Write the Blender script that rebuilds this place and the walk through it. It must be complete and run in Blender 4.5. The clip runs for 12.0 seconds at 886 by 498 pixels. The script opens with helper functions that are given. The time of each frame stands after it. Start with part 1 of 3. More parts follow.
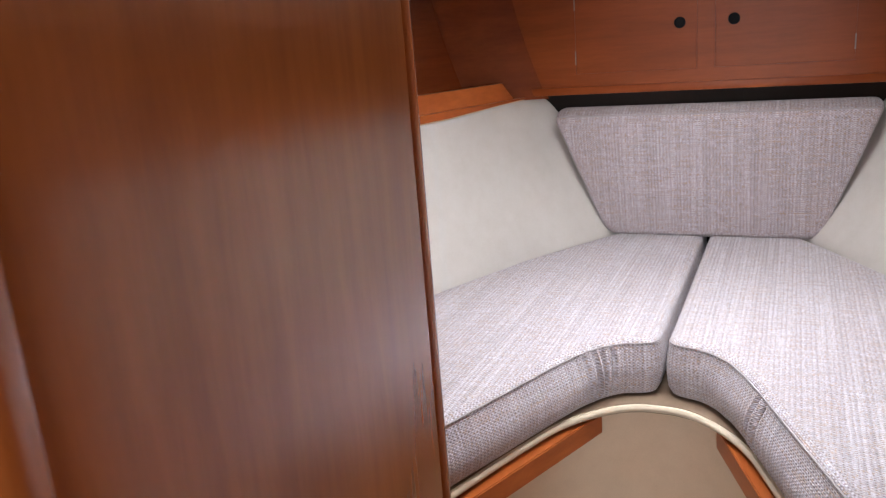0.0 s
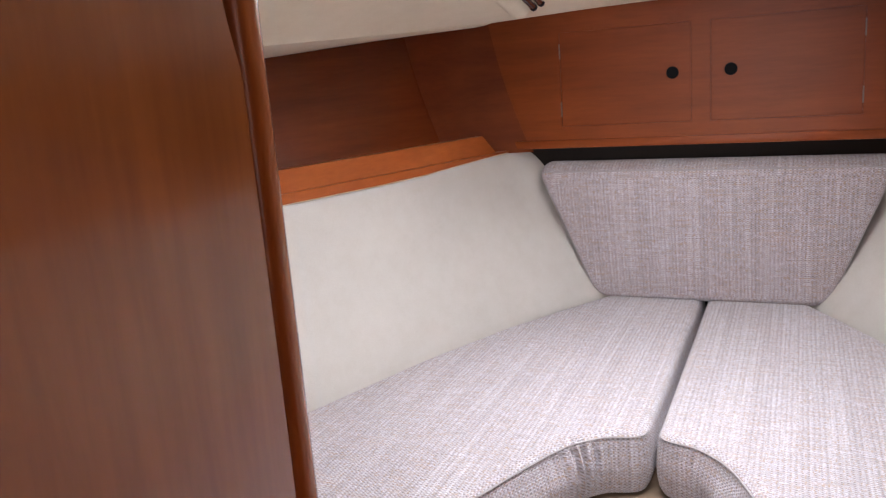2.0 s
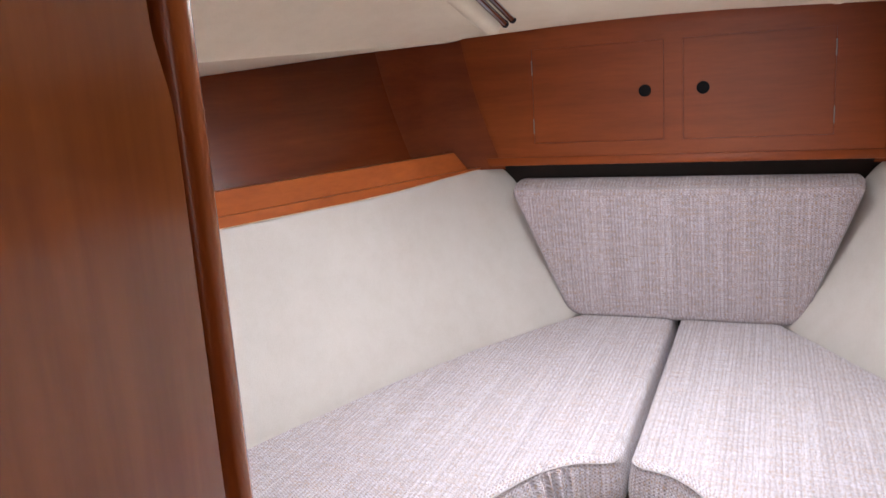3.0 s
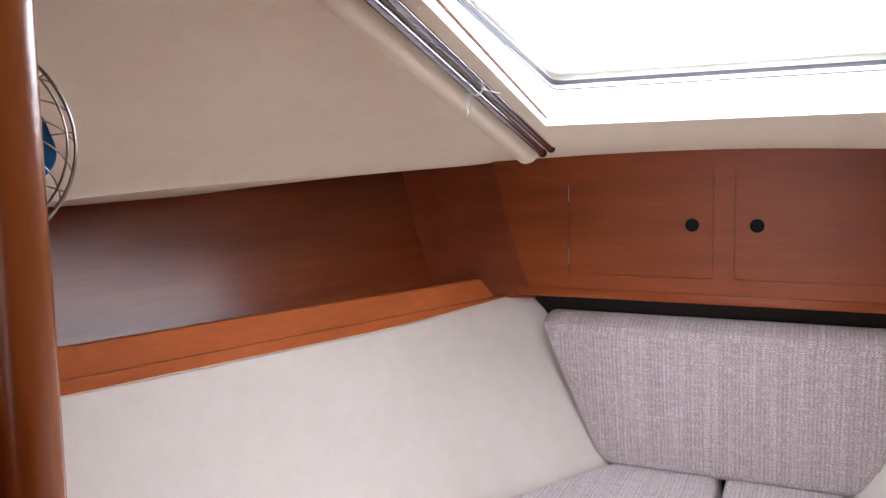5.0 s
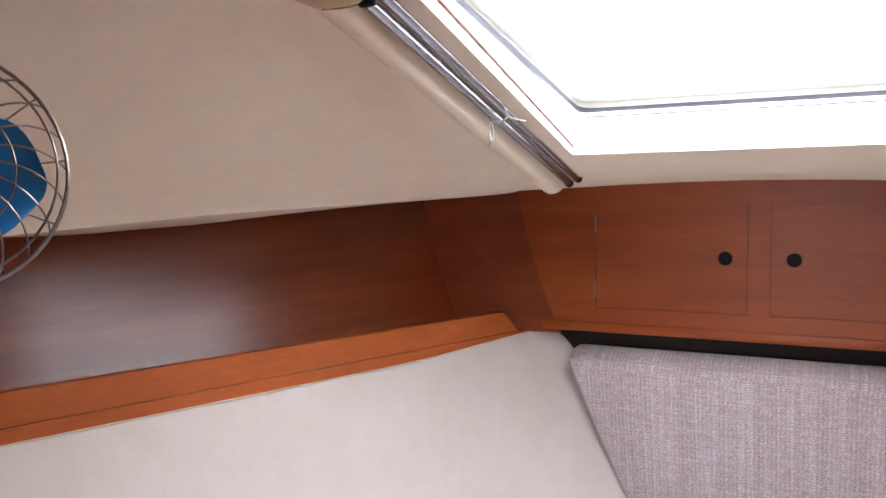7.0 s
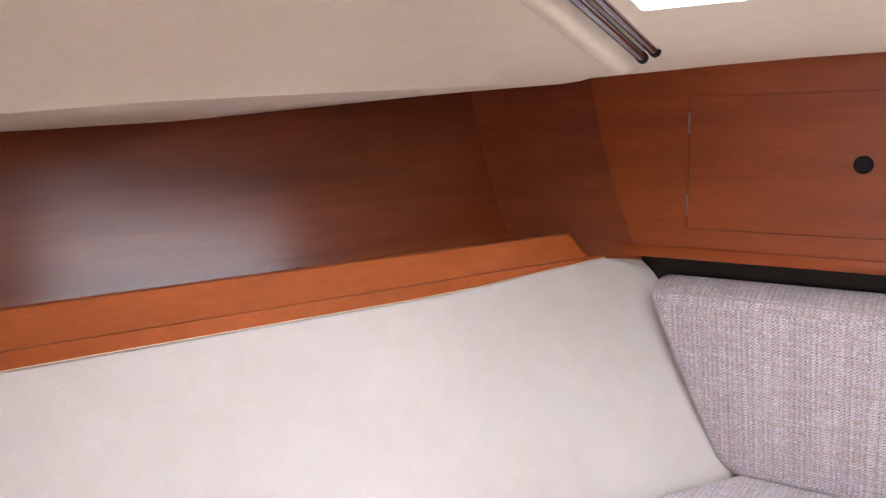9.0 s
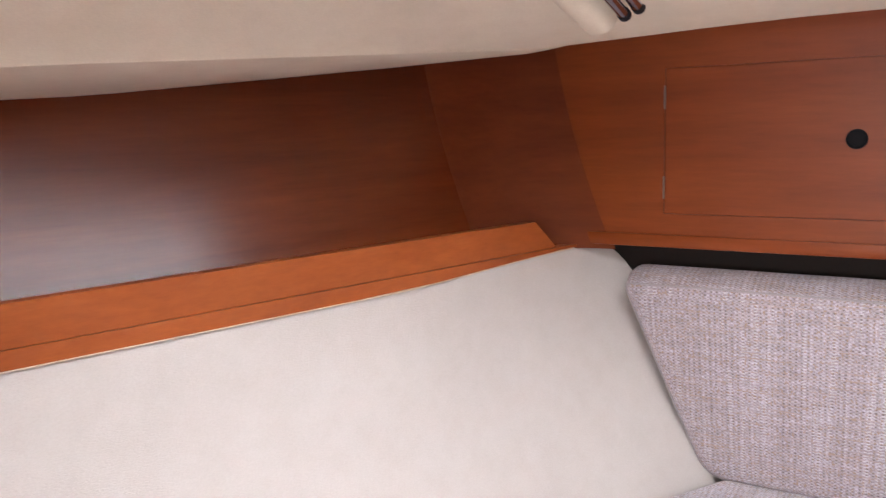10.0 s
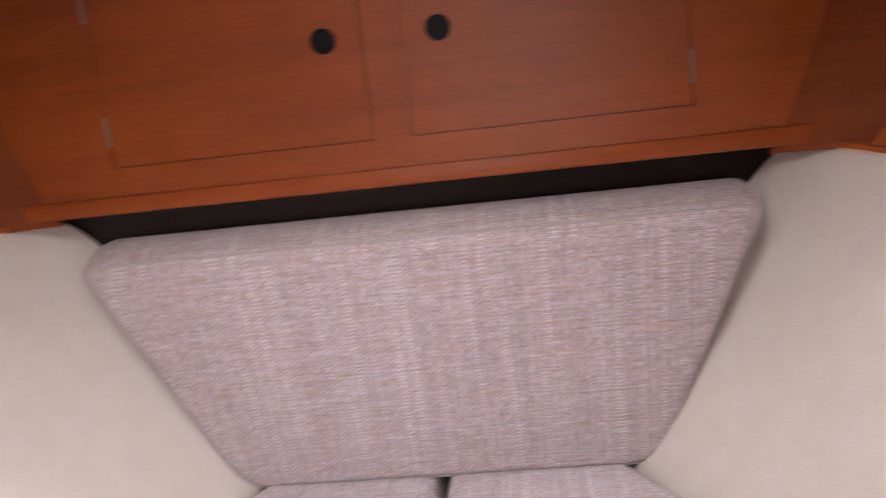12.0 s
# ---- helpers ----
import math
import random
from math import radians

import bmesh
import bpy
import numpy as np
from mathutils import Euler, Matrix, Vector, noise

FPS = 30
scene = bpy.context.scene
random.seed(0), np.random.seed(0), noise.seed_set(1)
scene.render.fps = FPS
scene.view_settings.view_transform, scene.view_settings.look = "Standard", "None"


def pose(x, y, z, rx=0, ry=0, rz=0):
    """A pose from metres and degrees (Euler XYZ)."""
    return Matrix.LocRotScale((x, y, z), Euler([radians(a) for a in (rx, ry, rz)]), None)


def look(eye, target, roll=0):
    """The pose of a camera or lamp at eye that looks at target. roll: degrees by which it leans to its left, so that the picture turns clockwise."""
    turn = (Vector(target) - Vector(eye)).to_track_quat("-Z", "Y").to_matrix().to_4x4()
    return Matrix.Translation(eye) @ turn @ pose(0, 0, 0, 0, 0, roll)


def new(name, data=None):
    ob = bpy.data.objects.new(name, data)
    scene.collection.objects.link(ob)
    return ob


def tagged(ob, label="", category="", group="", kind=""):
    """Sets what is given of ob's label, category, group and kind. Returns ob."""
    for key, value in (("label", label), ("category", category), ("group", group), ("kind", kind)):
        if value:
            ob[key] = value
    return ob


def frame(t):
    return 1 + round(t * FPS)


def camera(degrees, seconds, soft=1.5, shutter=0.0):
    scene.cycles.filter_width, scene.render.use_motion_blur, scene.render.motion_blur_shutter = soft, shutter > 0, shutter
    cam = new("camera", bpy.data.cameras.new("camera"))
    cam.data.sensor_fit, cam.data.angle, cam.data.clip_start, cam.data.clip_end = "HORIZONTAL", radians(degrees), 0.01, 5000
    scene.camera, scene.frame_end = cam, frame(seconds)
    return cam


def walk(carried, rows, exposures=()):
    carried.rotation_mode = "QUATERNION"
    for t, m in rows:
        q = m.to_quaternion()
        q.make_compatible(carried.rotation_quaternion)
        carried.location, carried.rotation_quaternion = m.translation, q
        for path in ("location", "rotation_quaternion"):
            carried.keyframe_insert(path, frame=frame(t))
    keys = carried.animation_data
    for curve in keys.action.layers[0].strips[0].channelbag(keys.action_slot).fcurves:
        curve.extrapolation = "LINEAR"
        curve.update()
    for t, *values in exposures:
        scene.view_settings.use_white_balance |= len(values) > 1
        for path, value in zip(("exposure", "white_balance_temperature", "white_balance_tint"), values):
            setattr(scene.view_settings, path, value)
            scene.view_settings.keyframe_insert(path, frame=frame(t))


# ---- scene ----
cam = camera(59.0, 12.0, soft=1.25, shutter=0.45)
PATH = [
    (0, (0.211, -2.14, 1.363), (-0.597, -0.387, 0.839), -4.5),
    (0.5, (0.206, -2.07, 1.369), (-0.621, -0.332, 0.824), -4.3),
    (1, (0.211, -2.01, 1.37), (-0.637, -0.275, 0.851), -5.4),
    (1.5, (0.218, -1.973, 1.386), (-0.64, -0.23, 0.912), -5.2),
    (2, (0.214, -1.95, 1.394), (-0.611, -0.182, 0.952), -4.4),
    (2.5, (0.221, -1.936, 1.39), (-0.559, -0.153, 0.931), -4.0),
    (3, (0.211, -1.912, 1.401), (-0.557, -0.113, 0.984), -3.8),
    (4.8, (0.1685, -1.7605, 1.464), (-0.678, 0.039, 1.234), -0.8),
    (5, (0.1525, -1.748, 1.477), (-0.684, 0.062, 1.276), -1.0),
    (5.5, (0.145, -1.7445, 1.479), (-0.692, 0.065, 1.307), -0.5),
    (6, (0.1443, -1.748, 1.501), (-0.69, 0.067, 1.381), -0.1),
    (6.5, (0.136, -1.7285, 1.494), (-0.686, 0.096, 1.389), -0.1),
    (7, (0.1335, -1.6965, 1.482), (-0.759, 0.09, 1.35), -0.6),
    (7.5, (0.125, -1.61, 1.458), (-0.895, 0.097, 1.245), -1.6),
    (7.7, (0.123, -1.572, 1.441), (-0.957, 0.096, 1.211), -2.3),
    (9.5, (0.06, -1.308, 1.416), (-1.069, 0.31, 1.088), -1.3),
    (10, (0.007, -1.257, 1.398), (-1.014, 0.43, 1.069), -1.9),
    (10.5, (-0.027, -1.193, 1.407), (-0.915, 0.55, 0.994), -2.6),
    (11, (0.029, -1.052, 1.364), (-0.771, 0.723, 0.905), -5.0),
    (11.5, (0.084, -0.942, 1.342), (-0.501, 0.897, 0.816), -5.7),
    (12, (0.138, -0.894, 1.313), (-0.069, 1.033, 0.852), -6.8),
]
EXPOSURES = [(0.0, -0.73, 6150, 9), (1.5, -0.81, 6180, 10), (2.5, -0.75, 6200, 11), (5.0, -0.66, 6150, 13.5), (7.2, -0.62, 6150, 13.5), (9.4, -0.42, 6200, 14), (10.5, -0.45, 6300, 15.5), (11.5, -0.54, 6350, 17), (12.0, -0.66, 6800, 23)]
walk(cam, [(t, look(eye, target, roll)) for t, eye, target, roll in PATH], EXPOSURES)

# ---- light ----
world = bpy.data.worlds.new("sky")
scene.world = world
world.use_nodes = True
wn = world.node_tree.nodes
sky = wn.new("ShaderNodeTexSky")
sky.sky_type = "NISHITA"
sky.sun_disc = False
sky.sun_elevation = radians(52)
sky.sun_rotation = radians(200)
wn["Background"].inputs["Strength"].default_value = 0.15
world.node_tree.links.new(sky.outputs[0], wn["Background"].inputs["Color"])
scene.view_settings.exposure = 0.0


def area_lamp(name, m, sx, sy, watts, colour):
    la = bpy.data.lights.new(name, "AREA")
    la.shape, la.size, la.size_y, la.energy, la.color = "RECTANGLE", sx, sy, watts, colour
    ob = new(name, la)
    ob.matrix_world = m
    return ob


# daylight of the sky in the overhead hatch and in the open companionway behind
area_lamp("hatch_daylight", pose(0, -0.63, 1.768, -9.9, 0, 0), 0.62, 1.06, 36, (0.99, 0.98, 1.0))
area_lamp("companionway_daylight", pose(0.52, -3.86, 1.20, 90, 0, 0), 0.66, 1.0, 50, (0.97, 0.98, 1.0))


# ---- materials ----
def material(name):
    m = bpy.data.materials.new(name)
    m.use_nodes = True
    return m, m.node_tree.nodes, m.node_tree.links, m.node_tree.nodes["Principled BSDF"]


def coords(n, l, scale, kind="Object", turn=(0, 0, 0)):
    tc, mp = n.new("ShaderNodeTexCoord"), n.new("ShaderNodeMapping")
    mp.inputs["Scale"].default_value = scale
    mp.inputs["Rotation"].default_value = [radians(a) for a in turn]
    l.new(tc.outputs[kind], mp.inputs["Vector"])
    return mp.outputs["Vector"]


def noise_node(n, l, vec, scale, detail=4.0, rough=0.55, dist=0.0):
    t = n.new("ShaderNodeTexNoise")
    t.inputs["Scale"].default_value, t.inputs["Detail"].default_value = scale, detail
    t.inputs["Roughness"].default_value, t.inputs["Distortion"].default_value = rough, dist
    l.new(vec, t.inputs["Vector"])
    return t.outputs["Fac"]


def ramp(n, l, fac, stops):
    r = n.new("ShaderNodeValToRGB")
    while len(r.color_ramp.elements) < len(stops):
        r.color_ramp.elements.new(0.5)
    for e, (p, c) in zip(r.color_ramp.elements, stops):
        e.position, e.color = p, (*c, 1)
    l.new(fac, r.inputs["Fac"])
    return r.outputs["Color"]


def mix(n, l, a, b, fac, mode="MIX"):
    x = n.new("ShaderNodeMix")
    x.data_type, x.blend_type = "RGBA", mode
    for sock, v in ((x.inputs[6], a), (x.inputs[7], b), (x.inputs[0], fac)):
        if isinstance(v, (int, float)):
            sock.default_value = v
        elif isinstance(v, tuple):
            sock.default_value = (*v, 1)
        else:
            l.new(v, sock)
    return x.outputs[2]


def maths(n, l, op, a, b=0.0):
    x = n.new("ShaderNodeMath")
    x.operation = op
    for sock, v in ((x.inputs[0], a), (x.inputs[1], b)):
        if isinstance(v, (int, float)):
            sock.default_value = v
        else:
            l.new(v, sock)
    return x.outputs[0]


def bump(n, l, p, height, strength, dist):
    b = n.new("ShaderNodeBump")
    b.inputs["Strength"].default_value, b.inputs["Distance"].default_value = strength, dist
    l.new(height, b.inputs["Height"])
    l.new(b.outputs["Normal"], p.inputs["Normal"])


def wood(name, dark, light, grain, rough=0.28, coat=0.5, turn=(0, 0, 0)):
    """Varnished mahogany; grain is the stretch of the figure along x, y, z."""
    m, n, l, p = material(name)
    v = coords(n, l, grain, turn=turn)
    broad = noise_node(n, l, v, 1.0, 5, 0.6, 0.6)
    fine = noise_node(n, l, v, 7.0, 5, 0.7, 0.2)
    patch = noise_node(n, l, coords(n, l, (1, 1, 1)), 3.0, 3)
    col = ramp(n, l, broad, [(0.25, dark), (0.75, light)])
    shade = ramp(n, l, fine, [(0.3, (0.80, 0.77, 0.75)), (0.62, (1, 1, 1))])
    col = mix(n, l, col, shade, 0.75, "MULTIPLY")
    col = mix(n, l, col, ramp(n, l, patch, [(0.3, (0.8, 0.78, 0.76)), (0.7, (1.1, 1.08, 1.05))]), 0.7, "MULTIPLY")
    l.new(col, p.inputs["Base Color"])
    p.inputs["Roughness"].default_value = rough
    p.inputs["Coat Weight"].default_value = coat
    p.inputs["Coat Roughness"].default_value = rough * 0.9
    p.inputs["Specular IOR Level"].default_value = 0.28
    bump(n, l, p, fine, 0.06, 0.0006)
    return m


WOOD_DOOR = wood("mahogany_veneer_upright", (0.215, 0.060, 0.011), (0.338, 0.107, 0.021), (9, 9, 0.9), 0.19, 0.85)
WOOD_FACE = wood("mahogany_veneer_level", (0.222, 0.045, 0.0075), (0.322, 0.076, 0.013), (1.6, 10, 16), 0.40, 0.10)
WOOD_SHELF = wood("mahogany_shelf_lining", (0.17, 0.036, 0.013), (0.30, 0.070, 0.024), (12, 1.4, 14), 0.26, 0.5)
# same veneer as the locker face, darkened to paint the recess's shade
WOOD_LINING_SHADED = wood("mahogany_hull_veneer_shaded", (0.122, 0.024, 0.0070), (0.215, 0.047, 0.0120), (2.2, 1.4, 15), 0.25, 0.28)
# middle step of the corner's shade, put into the colour
WOOD_COVE_SHADED = wood("mahogany_corner_veneer_shaded", (0.155, 0.031, 0.0070), (0.242, 0.055, 0.0112), (1.8, 5, 16), 0.72, 0.0)
WOOD_SOLID = wood("solid_mahogany", (0.33, 0.078, 0.015), (0.46, 0.122, 0.024), (14, 2.0, 20), 0.36, 0.2)
WOOD_POST = wood("solid_mahogany_upright", (0.25, 0.068, 0.015), (0.40, 0.125, 0.030), (22, 22, 1.6), 0.25, 0.6)
WOOD_FLOOR = wood("teak_sole", (0.20, 0.10, 0.045), (0.34, 0.19, 0.09), (16, 1.5, 16), 0.4, 0.2)


def vinyl(name, a, b, rough, weave=0.0, strength=0.25):
    m, n, l, p = material(name)
    v = coords(n, l, (1, 1, 1))
    cloud = noise_node(n, l, v, 4.0, 4)
    spots = noise_node(n, l, v, 26.0, 5, 0.65)
    grainy = noise_node(n, l, v, 520.0, 2, 0.6)
    col = ramp(n, l, cloud, [(0.3, a), (0.7, b)])
    col = mix(n, l, col, ramp(n, l, spots, [(0.3, (0.95, 0.94, 0.925)), (0.6, (1, 1, 1))]), 0.8, "MULTIPLY")
    col = mix(n, l, col, ramp(n, l, grainy, [(0.3, (0.93, 0.925, 0.92)), (0.7, (1.03, 1.03, 1.03))]), 0.8, "MULTIPLY")
    l.new(col, p.inputs["Base Color"])
    p.inputs["Roughness"].default_value = rough
    p.inputs["Specular IOR Level"].default_value = 0.25
    h = grainy
    if weave:
        w = noise_node(n, l, coords(n, l, (1, 0.25, 1)), 900.0, 1)
        h = maths(n, l, "ADD", grainy, w)
    bump(n, l, p, h, strength, 0.0012)
    return m


HULL = vinyl("cream_hull_lining", (0.592, 0.560, 0.517), (0.645, 0.613, 0.568), 0.75, 1.0, 0.35)
CEILING = vinyl("cream_headliner", (0.845, 0.780, 0.615), (0.885, 0.825, 0.665), 0.6, 0.0, 0.2)
TAN = vinyl("tan_gelcoat", (0.70, 0.555, 0.40), (0.76, 0.62, 0.46), 0.3, 0.0, 0.05)
WHITE = vinyl("white_gelcoat", (0.80, 0.79, 0.76), (0.84, 0.83, 0.80), 0.35, 0.0, 0.05)


def fabric(name, tint):
    """Woven tweed with slubbed ribs: u runs across the ribs, v along them."""
    m, n, l, p = material(name)
    tc, sep = n.new("ShaderNodeTexCoord"), n.new("ShaderNodeSeparateXYZ")
    l.new(tc.outputs["UV"], sep.inputs[0])
    u, v = sep.outputs["X"], sep.outputs["Y"]
    uv = n.new("ShaderNodeCombineXYZ")
    l.new(u, uv.inputs["X"])
    l.new(v, uv.inputs["Y"])

    def stretched(su, sv, detail=2.0, rough=0.5):
        mp = n.new("ShaderNodeMapping")
        mp.inputs["Scale"].default_value = (su, sv, 1)
        l.new(uv.outputs[0], mp.inputs["Vector"])
        return noise_node(n, l, mp.outputs["Vector"], 1.0, detail, rough)

    def ribs(axis, pitch, wobble, amount):
        a = maths(n, l, "MULTIPLY", axis, 2 * math.pi / pitch)
        return maths(n, l, "SINE", maths(n, l, "ADD", a, maths(n, l, "MULTIPLY", wobble, amount)))
    wob = stretched(60, 60, 2)
    wob2 = stretched(18, 90, 2)
    rib = ribs(u, 0.0084, wob, 2.6)
    knit = maths(n, l, "MULTIPLY", rib, ribs(v, 0.0058, wob2, 4.0))
    weave = maths(n, l, "ADD", maths(n, l, "MULTIPLY", rib, 0.26), maths(n, l, "MULTIPLY", knit, 0.70))
    fine = ribs(v, 0.0031, wob, 4.0)
    slub = stretched(240, 45, 3, 0.6)
    cross = stretched(26, 240, 3, 0.6)
    stripe = stretched(85, 0.8, 3, 0.65)
    knot = stretched(260, 120, 2, 0.6)
    base = ramp(n, l, slub, [(0.25, (0.505, 0.485, 0.51)), (0.5, (0.605, 0.59, 0.62)), (0.75, (0.715, 0.705, 0.74))])
    base = mix(n, l, base, ramp(n, l, cross, [(0.3, (0.78, 0.74, 0.71)), (0.65, (1.06, 1.05, 1.05))]), 0.8, "MULTIPLY")
    base = mix(n, l, base, ramp(n, l, stripe, [(0.36, (0.84, 0.825, 0.84)), (0.64, (1.09, 1.09, 1.11))]), 0.75, "MULTIPLY")
    weft = stretched(14, 170, 3, 0.65)
    base = mix(n, l, base, ramp(n, l, weft, [(0.36, (0.80, 0.755, 0.72)), (0.62, (1.07, 1.07, 1.07))]), 0.55, "MULTIPLY")
    wv = maths(n, l, "MULTIPLY_ADD", weave, 0.5)
    wv.node.inputs[2].default_value = 0.5
    base = mix(n, l, base, ramp(n, l, wv, [(0.08, (0.52, 0.46, 0.43)), (0.42, (0.92, 0.90, 0.90)), (0.92, (1.24, 1.24, 1.27))]), 1.0, "MULTIPLY")
    base = mix(n, l, base, (0.47, 0.34, 0.25), ramp(n, l, knot, [(0.54, (0, 0, 0)), (0.64, (0.85, 0.85, 0.85))]))
    base = mix(n, l, base, tint, 1.0, "MULTIPLY")
    column = ramp(n, l, stretched(78, 2.2, 2, 0.6), [(0.55, (0, 0, 0)), (0.61, (0.75, 0.75, 0.75))])
    dash = ramp(n, l, ribs(v, 0.0052, wob2, 3.0), [(0.35, (0, 0, 0)), (0.75, (0.75, 0.75, 0.75))])
    base = mix(n, l, base, (0.84, 0.83, 0.86), maths(n, l, "MULTIPLY", column, dash))
    thread = stretched(9, 330, 2, 0.6)
    base = mix(n, l, base, (0.50, 0.37, 0.29), ramp(n, l, thread, [(0.55, (0, 0, 0)), (0.66, (0.62, 0.62, 0.62))]))
    fleck = stretched(210, 150, 1, 0.5)
    base = mix(n, l, base, (0.74, 0.70, 0.80), ramp(n, l, fleck, [(0.60, (0, 0, 0)), (0.70, (0.6, 0.6, 0.6))]))
    l.new(base, p.inputs["Base Color"])
    p.inputs["Roughness"].default_value = 0.95
    p.inputs["Specular IOR Level"].default_value = 0.1
    p.inputs["Sheen Weight"].default_value = 0.2
    h = maths(n, l, "ADD", maths(n, l, "MULTIPLY", weave, 0.6), maths(n, l, "ADD", slub, maths(n, l, "MULTIPLY", fine, 0.25)))
    soft = maths(n, l, "MULTIPLY", noise_node(n, l, uv.outputs[0], 9.0, 2), 5.0)
    bump(n, l, p, maths(n, l, "ADD", h, soft), 0.6, 0.0026)
    return m


FABRIC_SEAT = fabric("woven_tweed_seat", (0.950, 0.958, 0.985))
# same tweed; the darker, warmer tint paints dimmer light on the backrest
FABRIC_BACK_SHADED = fabric("woven_tweed_back_shaded", (0.905, 0.880, 0.890))


def plain(name, colour, rough, metal=0.0, spec=0.5, vary=0.1):
    m, n, l, p = material(name)
    f = noise_node(n, l, coords(n, l, (1, 1, 1)), 60.0, 4)
    lo = tuple(c * (1 - vary) for c in colour)
    l.new(ramp(n, l, f, [(0.3, lo), (0.7, colour)]), p.inputs["Base Color"])
    p.inputs["Roughness"].default_value, p.inputs["Metallic"].default_value = rough, metal
    p.inputs["Specular IOR Level"].default_value = spec
    return m


CHROME = plain("polished_steel", (0.50, 0.52, 0.58), 0.10, 1.0)
WIRE = plain("worn_plated_wire", (0.36, 0.32, 0.28), 0.32, 1.0, vary=0.6)
BRASS = plain("dull_hinge_metal", (0.36, 0.33, 0.30), 0.45, 1.0)
BLACK = plain("black_rubber_and_shade", (0.010, 0.010, 0.012), 0.7, 0.0, 0.2)
LAMP = plain("tan_plastic", (0.60, 0.45, 0.25), 0.45)
GASKET = plain("grey_rubber", (0.030, 0.033, 0.044), 0.6)
# near-black stands in for shade above the backrest and beside the door
GAP_SHADE = plain("gap_shade_black", (0.03, 0.022, 0.018), 0.9)
BLUE = plain("blue_plastic", (0.015, 0.27, 0.78), 0.22)
STRIP = plain("dark_wood_edge", (0.10, 0.040, 0.022), 0.5)
STRING = plain("white_cord", (0.45, 0.44, 0.42), 0.85)
TRIM = plain("cream_edge_trim", (0.72, 0.62, 0.47), 0.22)
PLY = plain("plywood_edge", (0.22, 0.15, 0.095), 0.8)

mg, ng, lg, pg = material("clear_acrylic")
pg.inputs["Transmission Weight"].default_value = 1.0
pg.inputs["Roughness"].default_value = 0.02
pg.inputs["IOR"].default_value = 1.05
pg.inputs["Base Color"].default_value = (0.97, 0.98, 0.98, 1)
ACRYLIC = mg


# ---- mesh helpers ----
def finish(name, bm, mat, smooth=True):
    bmesh.ops.recalc_face_normals(bm, faces=bm.faces)
    me = bpy.data.meshes.new(name)
    for f in bm.faces:
        f.smooth = smooth and len(f.verts) <= 4
    bm.to_mesh(me)
    bm.free()
    me.materials.append(mat)
    if smooth:
        me.set_sharp_from_angle(angle=radians(40))
    return me


def part(name, bm, mat, parent, label="", smooth=True):
    ob = new(name, finish(name, bm, mat, smooth))
    ob.parent = parent
    if label:
        ob["label"] = label
    return ob


def thing(name, bm, mat, label, category, group="", kind="", smooth=True):
    return tagged(new(name, finish(name, bm, mat, smooth)), label, category, group, kind)


def holder(name, label, category, at=(0, 0, 0), group="", kind=""):
    ob = tagged(new(name), label, category, group, kind)
    ob.matrix_basis = Matrix.Translation(at)
    return ob


def box(x0, x1, y0, y1, z0, z1, bevel=0.0, seg=2):
    bm = bmesh.new()
    bmesh.ops.create_cube(bm, size=1)
    for v in bm.verts:
        v.co = (x0 + (v.co.x + 0.5) * (x1 - x0), y0 + (v.co.y + 0.5) * (y1 - y0), z0 + (v.co.z + 0.5) * (z1 - z0))
    if bevel:
        bmesh.ops.bevel(bm, geom=bm.edges[:], offset=bevel, segments=seg, affect="EDGES", profile=0.5)
    return bm


def tube(points, r, sides=8, closed=False, caps=True):
    """A round bar through the points; r is a number or a function of the share of the way."""
    bm = bmesh.new()
    pts = [Vector(p) for p in points]
    n = len(pts)
    rings = []
    up = Vector((0.13, 0.31, 0.94)).normalized()
    for i, p in enumerate(pts):
        a, b = pts[(i - 1) % n] if closed or i else p, pts[(i + 1) % n] if closed or i < n - 1 else p
        d = (b - a).normalized()
        u = d.cross(up).normalized()
        if i and u.dot(lastu) < 0:
            u = -u
        lastu = u
        w = d.cross(u)
        rad = r(i / max(1, n - 1)) if callable(r) else r
        rings.append([bm.verts.new(p + rad * (math.cos(k) * u + math.sin(k) * w)) for k in (2 * math.pi * j / sides for j in range(sides))])
    for i in range(n if closed else n - 1):
        A, B = rings[i], rings[(i + 1) % n]
        for j in range(sides):
            bm.faces.new((A[j], A[(j + 1) % sides], B[(j + 1) % sides], B[j]))
    if caps and not closed:
        bm.faces.new(rings[0])
        bm.faces.new(rings[-1])
    return bm


def strip(rows, closed=False):
    """A skin over rows of points of equal length."""
    bm = bmesh.new()
    vs = [[bm.verts.new(p) for p in row] for row in rows]
    for a, b in zip(vs, vs[1:]):
        for j in range(len(a) - (0 if closed else 1)):
            k = (j + 1) % len(a)
            bm.faces.new((a[j], a[k], b[k], b[j]))
    return bm


def slab(rows, depth):
    """A skin over rows of points, thickened by the vector depth."""
    d = Vector(depth)
    bm = bmesh.new()
    top = [[bm.verts.new(p) for p in row] for row in rows]
    low = [[bm.verts.new(Vector(p) + d) for p in row] for row in rows]
    nr, nc = len(rows), len(rows[0])
    for g in (top, low):
        for a, b in zip(g, g[1:]):
            for j in range(nc - 1):
                bm.faces.new((a[j], a[j + 1], b[j + 1], b[j]))
    for i in range(nr - 1):
        for j in (0, nc - 1):
            bm.faces.new((top[i][j], top[i + 1][j], low[i + 1][j], low[i][j]))
    for j in range(nc - 1):
        for i in (0, nr - 1):
            bm.faces.new((top[i][j], top[i][j + 1], low[i][j + 1], low[i][j]))
    return bm


def lerp(a, b, f):
    return a + (b - a) * f


